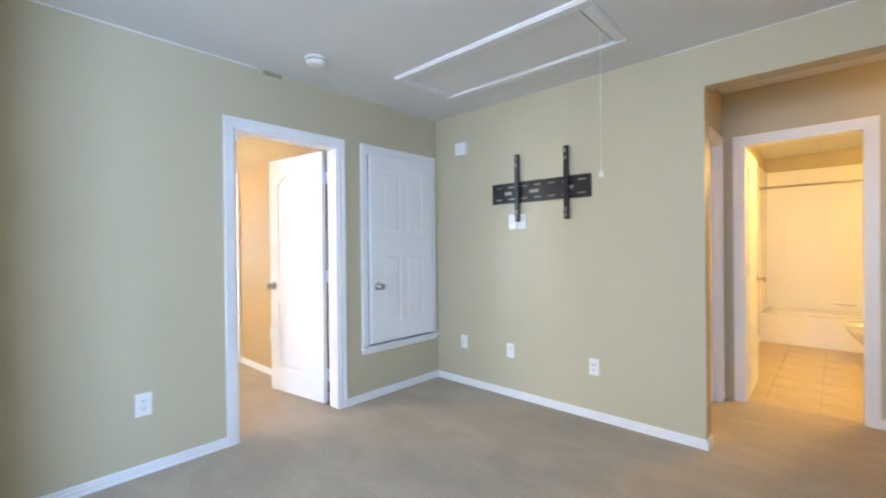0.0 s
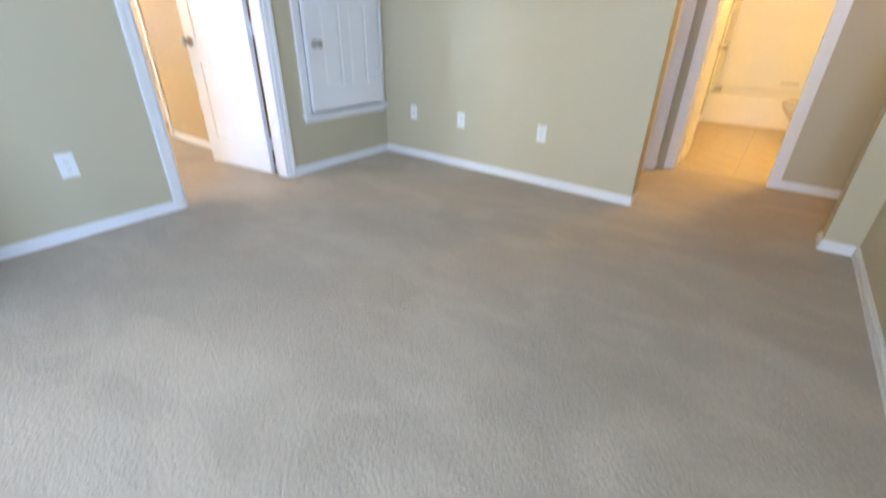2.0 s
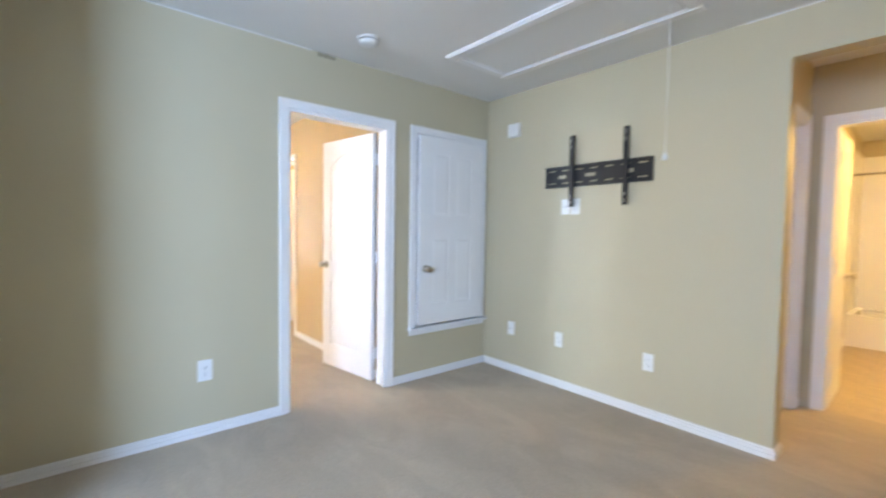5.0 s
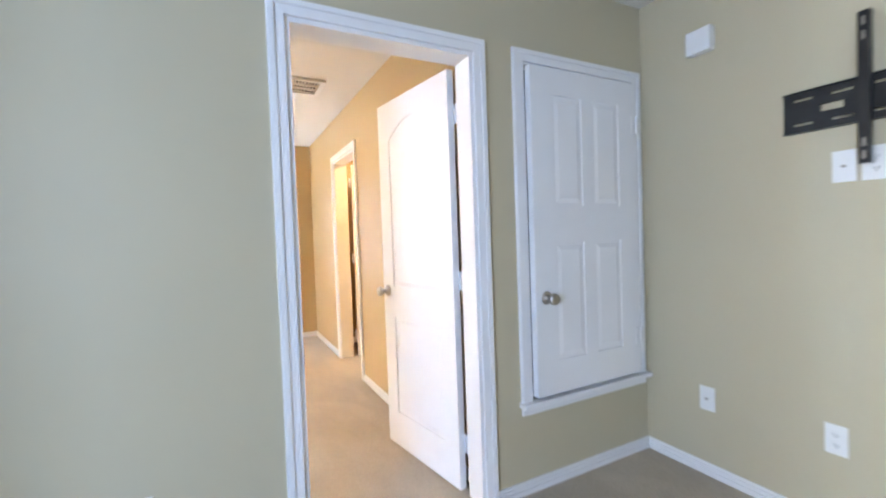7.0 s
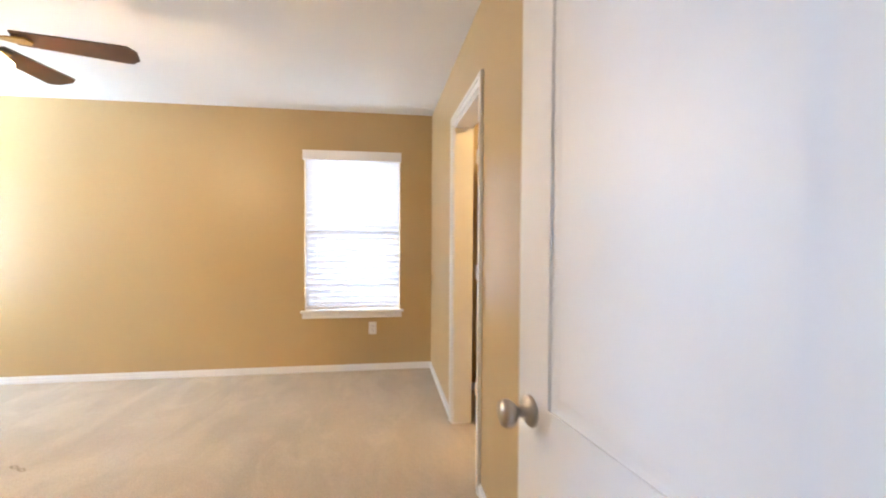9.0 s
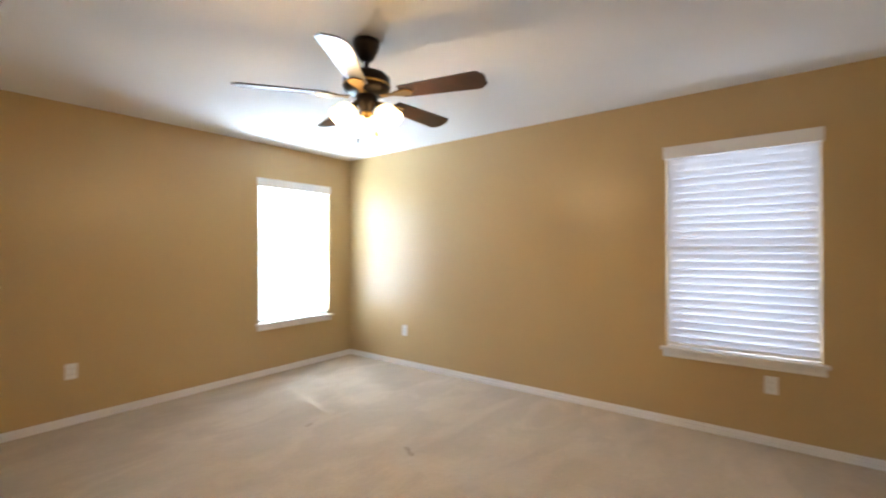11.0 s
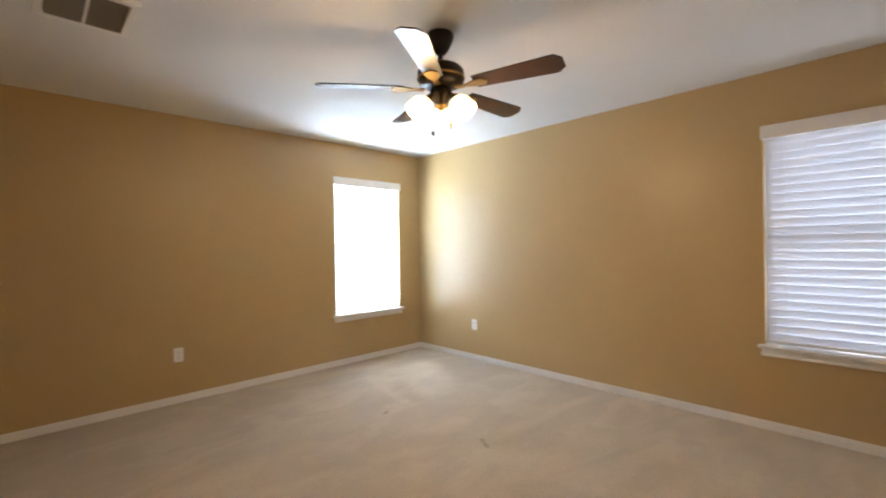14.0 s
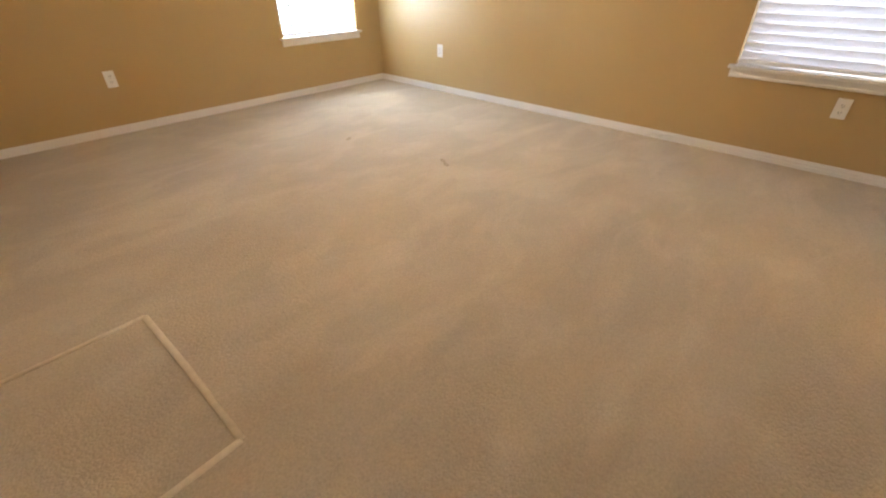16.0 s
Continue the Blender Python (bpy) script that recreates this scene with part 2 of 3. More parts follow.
# ---------- structure ----------
H = 2.455
DOOR = (-1.862, -1.090, 0.0, 2.04)
wall("wall_loft_west", "x", -0.06, 0.0, -3.35, 0.0, WALL1, "khaki painted loft wall with a doorway and a small access door",
     [DOOR, (-0.825, -0.088, 0.46, 2.04)])
wall("wall_loft_north", "y", 0.0, 0.12, -0.06, 3.50, WALL1, "khaki painted wall with a wide cased hall opening",
     [(2.225, 3.235, 0.0, 2.205)])
# openings in the next two walls are assumed, unseen, for the loft's daylight
wall("wall_loft_east", "x", 3.385, 3.50, -8.92, 0.0, WALL1, "khaki painted side wall of the loft with an assumed, unseen window opening", [(-6.1, -4.5, 0.9, 2.2)])
wall("wall_loft_south", "y", -8.92, -8.80, 0.60, 3.385, WALL1, "unseen khaki painted loft wall with an assumed window opening", [(0.75, 2.65, 0.85, 2.25)])
wall("wall_loft_stub", "y", -3.35, -3.23, 0.0, 0.72, WALL1, "short khaki painted wall beside the loft door wall")
wall("wall_loft_stub_return", "x", 0.60, 0.72, -8.80, -3.35, WALL1, "khaki painted return wall of the loft")
# unseen slab added so that no outside light leaks round the access door
wall("wall_hatch_blocker", "x", -0.7, -0.6, -0.98, 0.12, WALL1, "unseen backing wall added behind the access door against light leaks")
wall("wall_bedroom_east", "x", -0.12, -0.06, -4.18, -0.92, WALL2, "tan painted bedroom wall with the entrance door", [DOOR])
wall("wall_bedroom_return", "y", -4.18, -4.10, -0.06, 0.60, WALL2, "tan painted bedroom return wall behind the corner")
wall("wall_bedroom_far_east", "x", 0.52, 0.60, -5.81, -4.18, WALL2, "tan painted bedroom end wall")
CLO = (-2.797, -2.035, 0.0, 2.04)
wall("wall_bedroom_north", "y", -1.04, -0.98, -4.05, -0.12, WALL2, "tan painted bedroom wall with a closet doorway", [CLO])
wall("wall_closet_south", "y", -0.98, -0.92, -4.05, -0.12, WALL2, "tan painted inner wall of the closet", [CLO])
WR = (-2.225, -1.345, 0.60, 2.045)
WL = (-3.725, -2.835, 0.57, 2.045)
wall("wall_bedroom_west", "x", -4.19, -4.05, -5.95, -0.92, WALL2, "tan painted bedroom wall with a blind-covered window", [WR])
wall("wall_bedroom_south", "y", -5.95, -5.81, -4.05, 0.60, WALL2, "tan painted bedroom wall with a sunlit window", [WL])
wall("wall_closet_west", "x", -3.52, -3.40, -0.92, 0.80, WALL2, "tan painted closet side wall")
wall("wall_closet_east", "x", -1.30, -1.18, -0.92, 0.80, WALL2, "tan painted closet side wall")
wall("wall_closet_north", "y", 0.80, 0.92, -3.52, -1.18, WALL2, "tan painted closet back wall")
wall("wall_hall_west", "x", 2.01, 2.13, 0.12, 1.09, WALL1, "khaki painted hall side wall with a door", [(0.22, 0.97, 0, 2.04)])
wall("wall_hall_north", "y", 1.09, 1.21, 1.94, 4.82, WALL1, "khaki painted hall wall with the bathroom doorway", [(2.262, 2.955, 0, 2.04)])
wall("wall_hall_east", "x", 4.70, 4.82, 0.12, 1.09, WALL1, "khaki painted hall end wall")
wall("wall_hall_south", "y", 0.0, 0.12, 3.50, 4.82, WALL1, "khaki painted hall wall")
wall("wall_bath_west", "x", 1.94, 2.06, 1.21, 4.72, WALL1, "khaki painted bathroom side wall")
wall("wall_bath_north", "y", 4.60, 4.72, 2.06, 3.72, WALL1, "khaki painted bathroom end wall")
wall("wall_bath_east", "x", 3.60, 3.72, 1.21, 4.60, WALL1, "khaki painted bathroom side wall")


def slab(name, mat, label, cat, *bs):
    return tagged(boxes(name, mat, None, *bs), label, cat, kind="structure")


slab("floor", CARPET, "beige cut-pile carpet with vacuum strokes", "floor", (-4.19, 4.82, -8.92, 1.15, -0.12, 0.024))
slab("ceiling_loft", CEIL, "white textured ceiling of the loft and hall", "ceiling", (-0.06, 4.82, -8.92, 1.15, H, H + 0.1))
slab("ceiling_bedroom", CEIL, "white textured bedroom and closet ceiling", "ceiling", (-4.19, -0.06, -5.95, 0.92, H, H + 0.1))
slab("ceiling_bath", CEIL, "white bathroom ceiling", "ceiling", (1.94, 3.72, 1.15, 4.72, H, H + 0.1))
slab("ground", GRASS, "dry lawn reaching the horizon far below the windows", "ground", (-400, 400, -400, 400, -3.4, -3.2))
# unseen overhang added to keep direct sun out of the loft
slab("eave", ROOFM, "unseen eave added above the assumed loft window to block the sun", "eave", (0.4, 3.9, -10.6, -8.92, H + 0.1, H + 0.25))

# baseboards: board, stepped cap
def baseboard(axis, face, side, a0, a1):
    """A board standing off a wall's face towards side (+1 or -1), from a0 to a1."""
    bm = bmesh.new()
    for d, z0, z1 in ((0.013, 0.0, 0.048), (0.004, 0.048, 0.058), (0.015, 0.058, 0.071), (0.007, 0.071, 0.084)):
        lo, hi = sorted((face, face + side * d))
        if axis == "x":
            box(bm, lo, hi, a0, a1, z0, z1)
        else:
            box(bm, a0, a1, lo, hi, z0, z1)
    return tagged(part("baseboard", bm, TRIM), "white painted baseboard with a stepped top edge", "baseboard", kind="structure")


CW = 0.058
baseboard("x", 0.0, 1, -3.23, DOOR[0] - CW)
baseboard("x", 0.0, 1, DOOR[1] + CW, 0.0)
baseboard("y", 0.0, -1, 0.014, 2.225)
baseboard("x", 2.225, 1, -0.014, 0.134)
baseboard("y", 0.0, -1, 3.235, 3.371)
baseboard("x", 3.235, -1, -0.014, 0.134)
baseboard("x", 3.385, -1, -8.80, 0.0)
baseboard("y", -3.23, 1, 0.014, 0.72)
baseboard("y", -8.80, 1, 0.72, 3.371)
baseboard("x", -0.12, -1, -4.18, DOOR[0] - CW)
baseboard("y", -4.18, -1, -0.134, 0.52)
baseboard("y", -1.04, -1, -4.036, CLO[0] - CW)
baseboard("y", -1.04, -1, CLO[1] + CW, -0.12)
baseboard("x", -4.05, 1, -5.796, -1.04)
baseboard("y", -5.81, 1, -4.05, 0.52)
baseboard("x", 2.13, 1, 0.12, 0.162)
baseboard("x", 2.13, 1, 1.028, 1.09)
baseboard("y", 1.09, -1, 2.955 + CW, 4.70)
baseboard("x", 2.06, 1, 1.21, 3.84)
baseboard("x", -3.40, 1, -0.92, 0.80)
baseboard("y", 0.80, -1, -3.386, -1.30)


def casing(name, axis, faces, a0, a1, top, label, jamb):
    """Door trim on both faces (each face with the side that it looks to) and the jamb between."""
    root = thing(name, Matrix(), label, "door frame", kind="structure")
    for face, side in faces:
        bm = bmesh.new()
        for w0, w1, d in ((0.0, CW, 0.012), (0.034, CW - 0.003, 0.018)):
            lo, hi = sorted((face, face + side * d))
            for u0, u1, s, e in ((a0 - w1, a0 - w0, 0, top + w1), (a1 + w0, a1 + w1, 0, top + w1), (a0 - w0, a1 + w0, top + w0, top + w1)):
                if axis == "x":
                    box(bm, lo, hi, u0, u1, s, e)
                else:
                    box(bm, u0, u1, lo, hi, s, e)
        part("trim", bm, TRIM, root)
    j0, j1 = jamb
    t = 0.018
    bm = bmesh.new()
    for u0, u1, s, e in ((a0 - 0.003, a0 + t, 0, top), (a1 - t, a1 + 0.003, 0, top), (a0 + t, a1 - t, top - t, top + 0.003)):
        if axis == "x":
            box(bm, j0, j1, u0, u1, s, e)
        else:
            box(bm, u0, u1, j0, j1, s, e)
    part("jamb", bm, TRIM, root)
    return root


casing("door_1_frame", "x", [(0.0, 1), (-0.12, -1)], DOOR[0], DOOR[1], 2.04, "white painted bedroom door frame", (-0.121, 0.001))
casing("door_2_frame", "y", [(-1.04, -1), (-0.92, 1)], CLO[0], CLO[1], 2.04, "white painted closet door frame", (-1.041, -0.919))
casing("door_3_frame", "y", [(1.09, -1), (1.21, 1)], 2.262, 2.955, 2.04, "white painted bathroom door frame", (1.089, 1.211))
casing("door_4_frame", "x", [(2.13, 1)], 0.22, 0.97, 2.04, "white painted hall door frame", (2.01, 2.131))


def door_leaf(root, w, h, t, panels, mat=DOORW, arch=None):
    """A moulded leaf along +x from the hinge, thickness over y, with sunk and raised panels (x0, x1, z0, z1)."""
    xs = sorted({0.0, w, *[v for p in panels for v in p[:2]]})
    zs = sorted({0.0, h, *[v for p in panels for v in p[2:]]})
    bm = bmesh.new()
    box(bm, 0.001, w - 0.001, 0.005, t - 0.005, 0.001, h - 0.001)
    for x0, x1 in zip(xs, xs[1:]):
        for z0, z1 in zip(zs, zs[1:]):
            if any(p[0] <= x0 and x1 <= p[1] and p[2] <= z0 and z1 <= p[3] for p in panels):
                continue
            box(bm, x0, x1, 0, t, z0, z1)
    bmesh.ops.remove_doubles(bm, verts=bm.verts[:], dist=0.0003)
    bmesh.ops.delete(bm, geom=[f for f in bm.faces if all(len(e.link_faces) > 2 for e in f.edges)], context="FACES_ONLY")
    part("body", bm, mat, root)
    for p in panels:
        bm = bmesh.new()
        g = 0.012
        for y0, y1 in ((0.005, 0.0012), (t - 0.005, t - 0.0012)):
            def outline(k):
                x0, x1, z0, z1 = p[0] + k, p[1] - k, p[2] + k, p[3] - k
                pts = [(x0, z0), (x1, z0)]
                if arch and p[3] == arch[0]:
                    n = 14
                    for i in range(n + 1):
                        u = i / n
                        pts.append((x1 + (x0 - x1) * u, z1 - arch[1] + arch[1] * math.sin(math.pi * u)))
                else:
                    pts += [(x1, z1), (x0, z1)]
                return pts
            a = [bm.verts.new((x, y0, z)) for x, z in outline(g)]
            b = [bm.verts.new((x, y1, z)) for x, z in outline(g + 0.022)]
            bm.faces.new(b)
            for i in range(len(a)):
                j = (i + 1) % len(a)
                bm.faces.new((a[i], a[j], b[j], b[i]))
        bmesh.ops.recalc_face_normals(bm, faces=bm.faces[:])
        part("panel", bm, mat, root)
        if arch and p[3] == arch[0]:
            # filled shoulders above the arch
            bm = bmesh.new()
            for y0, y1 in ((0.0, 0.0048), (t - 0.0048, t)):
                for s in (0, 1):
                    n = 8
                    pts = []
                    for i in range(n + 1):
                        u = 0.5 * i / n
                        x = p[0] + (p[1] - p[0]) * (u if s == 0 else 1 - u)
                        pts.append((x, p[3] - arch[1] + arch[1] * math.sin(math.pi * u)))
                    pts.append((p[0] if s == 0 else p[1], p[3]))
                    prism(bm, pts, "y", y0, y1)
            part("arch_shoulder", bm, mat, root)


def knob(parent, x, z, t, sides=(0, 1)):
    """Round knob with its rose, on one or both faces."""
    for s in sides:
        bm = bmesh.new()
        m = Matrix.Translation((x, t if s else 0, z)) @ Matrix.Rotation(radians(-90 if s else 90), 4, "X")
        lathe(bm, [(0.031, -0.003), (0.032, 0.004), (0.027, 0.009), (0.012, 0.012), (0.011, 0.030), (0.018, 0.036), (0.026, 0.045),
                   (0.028, 0.055), (0.024, 0.064), (0.012, 0.068)], m, 24)
        part("knob", bm, NICKEL, parent, "brushed nickel round knob", True)


def hinges(parent, y, zs, x=-0.012):
    for z in zs:
        bm = bmesh.new()
        box(bm, x - 0.012, 0.004, y - 0.002, y + 0.002, z - 0.045, z + 0.045)
        m = Matrix.Translation((x, y, z - 0.05))
        lathe(bm, [(0.006, 0), (0.006, 0.1)], m, 10)
        part("hinge", bm, TRIM, parent, "painted butt hinge")


# bedroom door, open about 80 degrees into the bedroom
d1 = thing("door_1", pose(-0.166, -1.098, 0.036, 0, 0, 188.6), "white two-panel bedroom door standing open, nickel knob", "door", kind="structure")
door_leaf(d1, 0.688, 1.985, 0.035, [(0.11, 0.57, 0.20, 0.76), (0.11, 0.57, 0.93, 1.86)], arch=(1.86, 0.09))
knob(d1, 0.636, 0.905, 0.035)
hinges(d1, 0.001, (0.22, 1.00, 1.78), -0.03)
# closet door, open into the closet
d2 = thing("door_2", pose(-2.745, -0.872, 0.036, 0, 0, 84.0), "white panel closet door standing open inside the closet", "door", kind="structure")
door_leaf(d2, 0.70, 1.985, 0.035, [(0.11, 0.55, 0.20, 0.76), (0.11, 0.55, 0.93, 1.88)], arch=(1.88, 0.08))
knob(d2, 0.60, 0.93, 0.035)
hinges(d2, 0.037, (0.22, 1.02, 1.80))
# bathroom door, open
d3 = thing("door_3", pose(2.285, 1.222, 0.012, 0, 0, 91.5), "white panel bathroom door standing open, nickel knob", "door", kind="structure")
door_leaf(d3, 0.67, 2.0, 0.035, [(0.11, 0.56, 0.20, 0.76), (0.11, 0.56, 0.93, 1.88)], arch=(1.88, 0.08))
knob(d3, 0.61, 0.93, 0.035)
hinges(d3, -0.003, (0.22, 1.02, 1.80))
# hall door, shut
d4 = thing("door_4", pose(2.085, 0.241, 0.03, 0, 0, 90), "white panel hall door, shut", "door", kind="structure")
door_leaf(d4, 0.708, 1.985, 0.035, [(0.11, 0.60, 0.20, 0.76), (0.11, 0.60, 0.93, 1.88)])

# small access door in the loft wall: casing, sill, leaf
ha = thing("access_door", Matrix(), "small white four-panel access door in the wall, shut", "door")
Y0, Y1, Z0, Z1 = -0.825, -0.088, 0.46, 2.04
bm = bmesh.new()
for w0, w1, d in ((0.0, CW, 0.012), (0.034, CW - 0.003, 0.018)):
    for u0, u1, s, e in ((Y0 - w1, Y0 - w0, Z0, Z1 + w1), (Y1 + w0, Y1 + w1, Z0, Z1 + w1), (Y0 - w0, Y1 + w0, Z1 + w0, Z1 + w1)):
        box(bm, 0.0, d, u0, u1, s, e)
part("trim", bm, TRIM, ha)
bm = bmesh.new()
box(bm, -0.06, 0.048, Y0 - 0.068, Y1 + 0.074, Z0 - 0.024, Z0, bevel=0.006)
box(bm, 0.0, 0.014, Y0 - 0.056, Y1 + 0.062, Z0 - 0.064, Z0 - 0.024, bevel=0.004)
part("sill", bm, TRIM, ha, "white projecting sill with an apron")
bm = bmesh.new()
for u0, u1, s, e in ((Y0 - 0.002, Y0 + 0.012, Z0, Z1), (Y1 - 0.012, Y1 + 0.002, Z0, Z1), (Y0 + 0.012, Y1 - 0.012, Z1 - 0.012, Z1 + 0.002)):
    box(bm, -0.06, 0.001, u0, u1, s, e)
part("jamb", bm, TRIM, ha)
# near-black sheet behind the leaf paints the gap's shade
boxes("gap_shade", GAP, ha, (-0.062, -0.05, Y0, Y1, Z0, Z1), label="dark sheet standing in for the shade in the gap round the leaf")
leaf = thing("leaf", pose(0.002, Y1 - 0.016, Z0 + 0.016, 0, 0, -90), "", "")
leaf.parent = ha
W, LH = Y1 - Y0 - 0.032, Z1 - Z0 - 0.036
door_leaf(leaf, W, LH, 0.035, [(0.13, 0.315, 0.16, 0.72), (W - 0.315, W - 0.13, 0.16, 0.72),
                               (0.13, 0.315, 0.90, 1.42), (W - 0.315, W - 0.13, 0.90, 1.42)])
leaf.rotation_euler = (0, 0, radians(-90))
knob(leaf, W - 0.065, 0.465, 0.035, (1,))
for z in (0.2, 1.33):
    bm = bmesh.new()
    lathe(bm, [(0.007, 0), (0.007, 0.09)], Matrix.Translation((-0.006, 0.040, z - 0.045)), 10)
    box(bm, -0.03, 0.03, 0.035, 0.038, z - 0.045, z + 0.045)
    part("hinge", bm, TRIM, leaf)

bm = bmesh.new()
box(bm, 0.012, 0.020, -0.125, -0.075, 1.822, 1.832)
tube(bm, [(0.020, -0.118, 1.827), (0.034, -0.112, 1.827), (0.036, -0.085, 1.827)], 0.003, 8)
part("latch_hook", bm, NICKEL, ha, "small dark metal hook latch")
for nm, mm, yy in (("strike_plate", NICKEL, DOOR[0] + 0.018),):
    sp = boxes(nm, mm, bpy.data.objects["door_1_frame"], (-0.105, -0.075, yy, yy + 0.0015, 0.90, 0.96), label="nickel strike plate")

bm = bmesh.new()
box(bm, 0.018, 0.022, Y1 + 0.006, Y1 + 0.030, 1.815, 1.845, bevel=0.001)
tube(bm, [(0.022, Y1 + 0.018, 1.835), (0.036, Y1 + 0.018, 1.835), (0.040, Y1 + 0.002, 1.832), (0.030, Y1 - 0.012, 1.830)], 0.0035, 8)
part("latch", bm, NICKEL, ha, "small metal hook latch")

# ---------- windows and blinds ----------


def window(name, m, w, h, label, blind_label, slot, reach, tilt):
    """A double-hung window in an opening w wide, h high; local x along the wall, y into the room, z from the sill."""
    win = thing(name, m, label, "window", kind="structure")
    bm = bmesh.new()
    for b in ((0, 0.04, -0.13, -0.085, 0, h), (w - 0.04, w, -0.13, -0.085, 0, h), (0.04, w - 0.04, -0.13, -0.085, 0, 0.045),
              (0.04, w - 0.04, -0.13, -0.085, h - 0.045, h), (0.04, w - 0.04, -0.125, -0.09, 0.70, 0.755)):
        box(bm, *b)
    part("window_frame", bm, TRIM, win)
    for z0, z1 in ((0.045, 0.70), (0.755, h - 0.045)):
        g = boxes("pane", GLASS, win, (0.04, w - 0.04, -0.110, -0.106, z0, z1))
        g.visible_shadow = False
    bm = bmesh.new()
    box(bm, -0.035, w + 0.035, -0.085, 0.045, -0.018, 0.002, bevel=0.005)
    part("window_sill", bm, TRIM, win, "white painted projecting sill")
    bm = bmesh.new()
    box(bm, -0.02, w + 0.02, 0.0, 0.012, -0.066, -0.018, bevel=0.003)
    box(bm, -0.02, w + 0.02, 0.0, 0.019, -0.072, -0.056, bevel=0.003)
    part("apron", bm, TRIM, win)
    bl = thing("window_blind", m, blind_label, "blind")
    bm = bmesh.new()
    box(bm, -0.012, w + 0.012, -0.02, 0.022, h - 0.045, h + 0.045, bevel=0.004)
    part("valance", bm, TRIM, bl, "white valance")
    boxes("bottom_rail", TRIM, bl, (0.008, w - 0.008, -0.055, -0.005, 0.014, 0.034), bevel=0.004)
    cols = (0.13, w / 2, w - 0.13)
    bm = bmesh.new()
    x_edges = [0.008]
    for c in cols if slot else ():
        x_edges += [c - slot, c + slot]
    x_edges.append(w - 0.008)
    k, hw = 0.0013, 0.0318
    for y0, y1, whole in ((-hw, -reach, True), (-reach, reach, False), (reach, hw, True)):
        spans = [(x_edges[0], x_edges[-1])] if whole else list(zip(x_edges[::2], x_edges[1::2]))
        for x0, x1 in spans:
            box(bm, x0, x1, y0, y1, -k, k)
    me = mesh_of(bm, "slat", SLAT)
    n = round((h - 0.11) / 0.0545) + 1
    for i in range(n):
        z = 0.050 + i * (h - 0.11) / (n - 1)
        s = new("slat", me)
        s.parent = bl
        s.matrix_basis = pose(0, -0.032, z, tilt + random.uniform(-0.3, 0.3), random.uniform(-0.03, 0.03), 0)
    for c in cols:
        for y in (-0.046, -0.012):
            bm = bmesh.new()
            tube(bm, [(c + 0.016, y, 0.03), (c + 0.016, y, h - 0.04)], 0.0011, 6)
            part("ladder_cord", bm, PLASTIC, bl)
    return win


window("window_1", pose(-4.05, WR[1], WR[2], 0, 0, -90), WR[1] - WR[0], WR[3] - WR[2], "white framed bedroom window with projecting sill",
       "white slatted blind, closed, backlit by the sky", 0.0, 0.008, 71)
window("window_2", pose(WL[0], -5.81, WL[2], 0, 0, 0), WL[1] - WL[0], WL[3] - WL[2], "white framed sunny bedroom window with projecting sill",
       "white slatted blind, closed, glowing in the sun", 0.016, 0.0285, 64)

# ---------- loft: fittings ----------


def outlet(m, kind, label, w=0.072, h=0.118):
    """A wall plate; local x along the wall, y out of it, z up, centred."""
    o = thing("wall_plate" if kind != "outlet" else "power_outlet", m, label, "outlet" if kind == "outlet" else "wall plate",
              "power outlets" if kind == "outlet" else "cable plates")
    bm = bmesh.new()
    box(bm, -w / 2, w / 2, 0.0, 0.006, -h / 2, h / 2, bevel=0.0025)
    part("plate", bm, PLASTIC, o)
    if kind == "outlet":
        for z in (-0.02, 0.02):
            bm = bmesh.new()
            box(bm, -0.016, 0.016, 0.006, 0.008, z - 0.014, z + 0.014, bevel=0.001)
            f = part("socket", bm, PLASTIC, o)
            boxes("slot", GAP, f, (-0.008, -0.0055, 0.0075, 0.0083, z - 0.004, z + 0.006), (0.0055, 0.008, 0.0075, 0.0083, z - 0.004, z + 0.006),
                  (-0.002, 0.002, 0.0075, 0.0083, z - 0.011, z - 0.007))
    elif kind == "jack":
        bm = bmesh.new()
        lathe(bm, [(0.006, 0.0), (0.006, 0.010), (0.003, 0.010), (0.003, 0.012)], Matrix.Translation((0, 0.006, 0)) @ Matrix.Rotation(radians(-90), 4, "X"), 12)
        part("jack", bm, NICKEL, o)
    for z in ((0,) if kind == "outlet" else (-h / 2 + 0.016, h / 2 - 0.016)):
        bm = bmesh.new()
        lathe(bm, [(0.003, 0.0), (0.003, 0.0012)], Matrix.Translation((0, 0.006, z)) @ Matrix.Rotation(radians(-90), 4, "X"), 8)
        part("screw", bm, PLASTIC, o)
    return o


def on_north(x, z):
    return pose(x, 0.0, z, 0, 0, 180)


outlet(on_north(0.335, 0.405), "jack", "white cable wall plate low on the khaki wall")
outlet(on_north(0.830, 0.403), "outlet", "white power outlet low on the khaki wall")
outlet(on_north(1.535, 0.396), "outlet", "white power outlet low on the khaki wall near the hall")
outlet(on_north(0.86, 1.458), "jack", "white cable wall plate below the television bracket")
outlet(on_north(0.948, 1.458), "outlet", "white power outlet below the television bracket", 0.078, 0.122)
outlet(pose(0, -2.352, 0.41, 0, 0, -90), "outlet", "white power outlet on the loft door wall", 0.078, 0.125)
outlet(pose(-1.235, -1.04, 0.43, 0, 0, 180), "outlet", "white power outlet on the tan wall behind the door")
outlet(pose(-4.05, -1.60, 0.425, 0, 0, -90), "outlet", "white power outlet under the bedroom window")
outlet(pose(-4.05, -4.88, 0.42, 0, 0, -90), "outlet", "white power outlet near the bedroom corner")
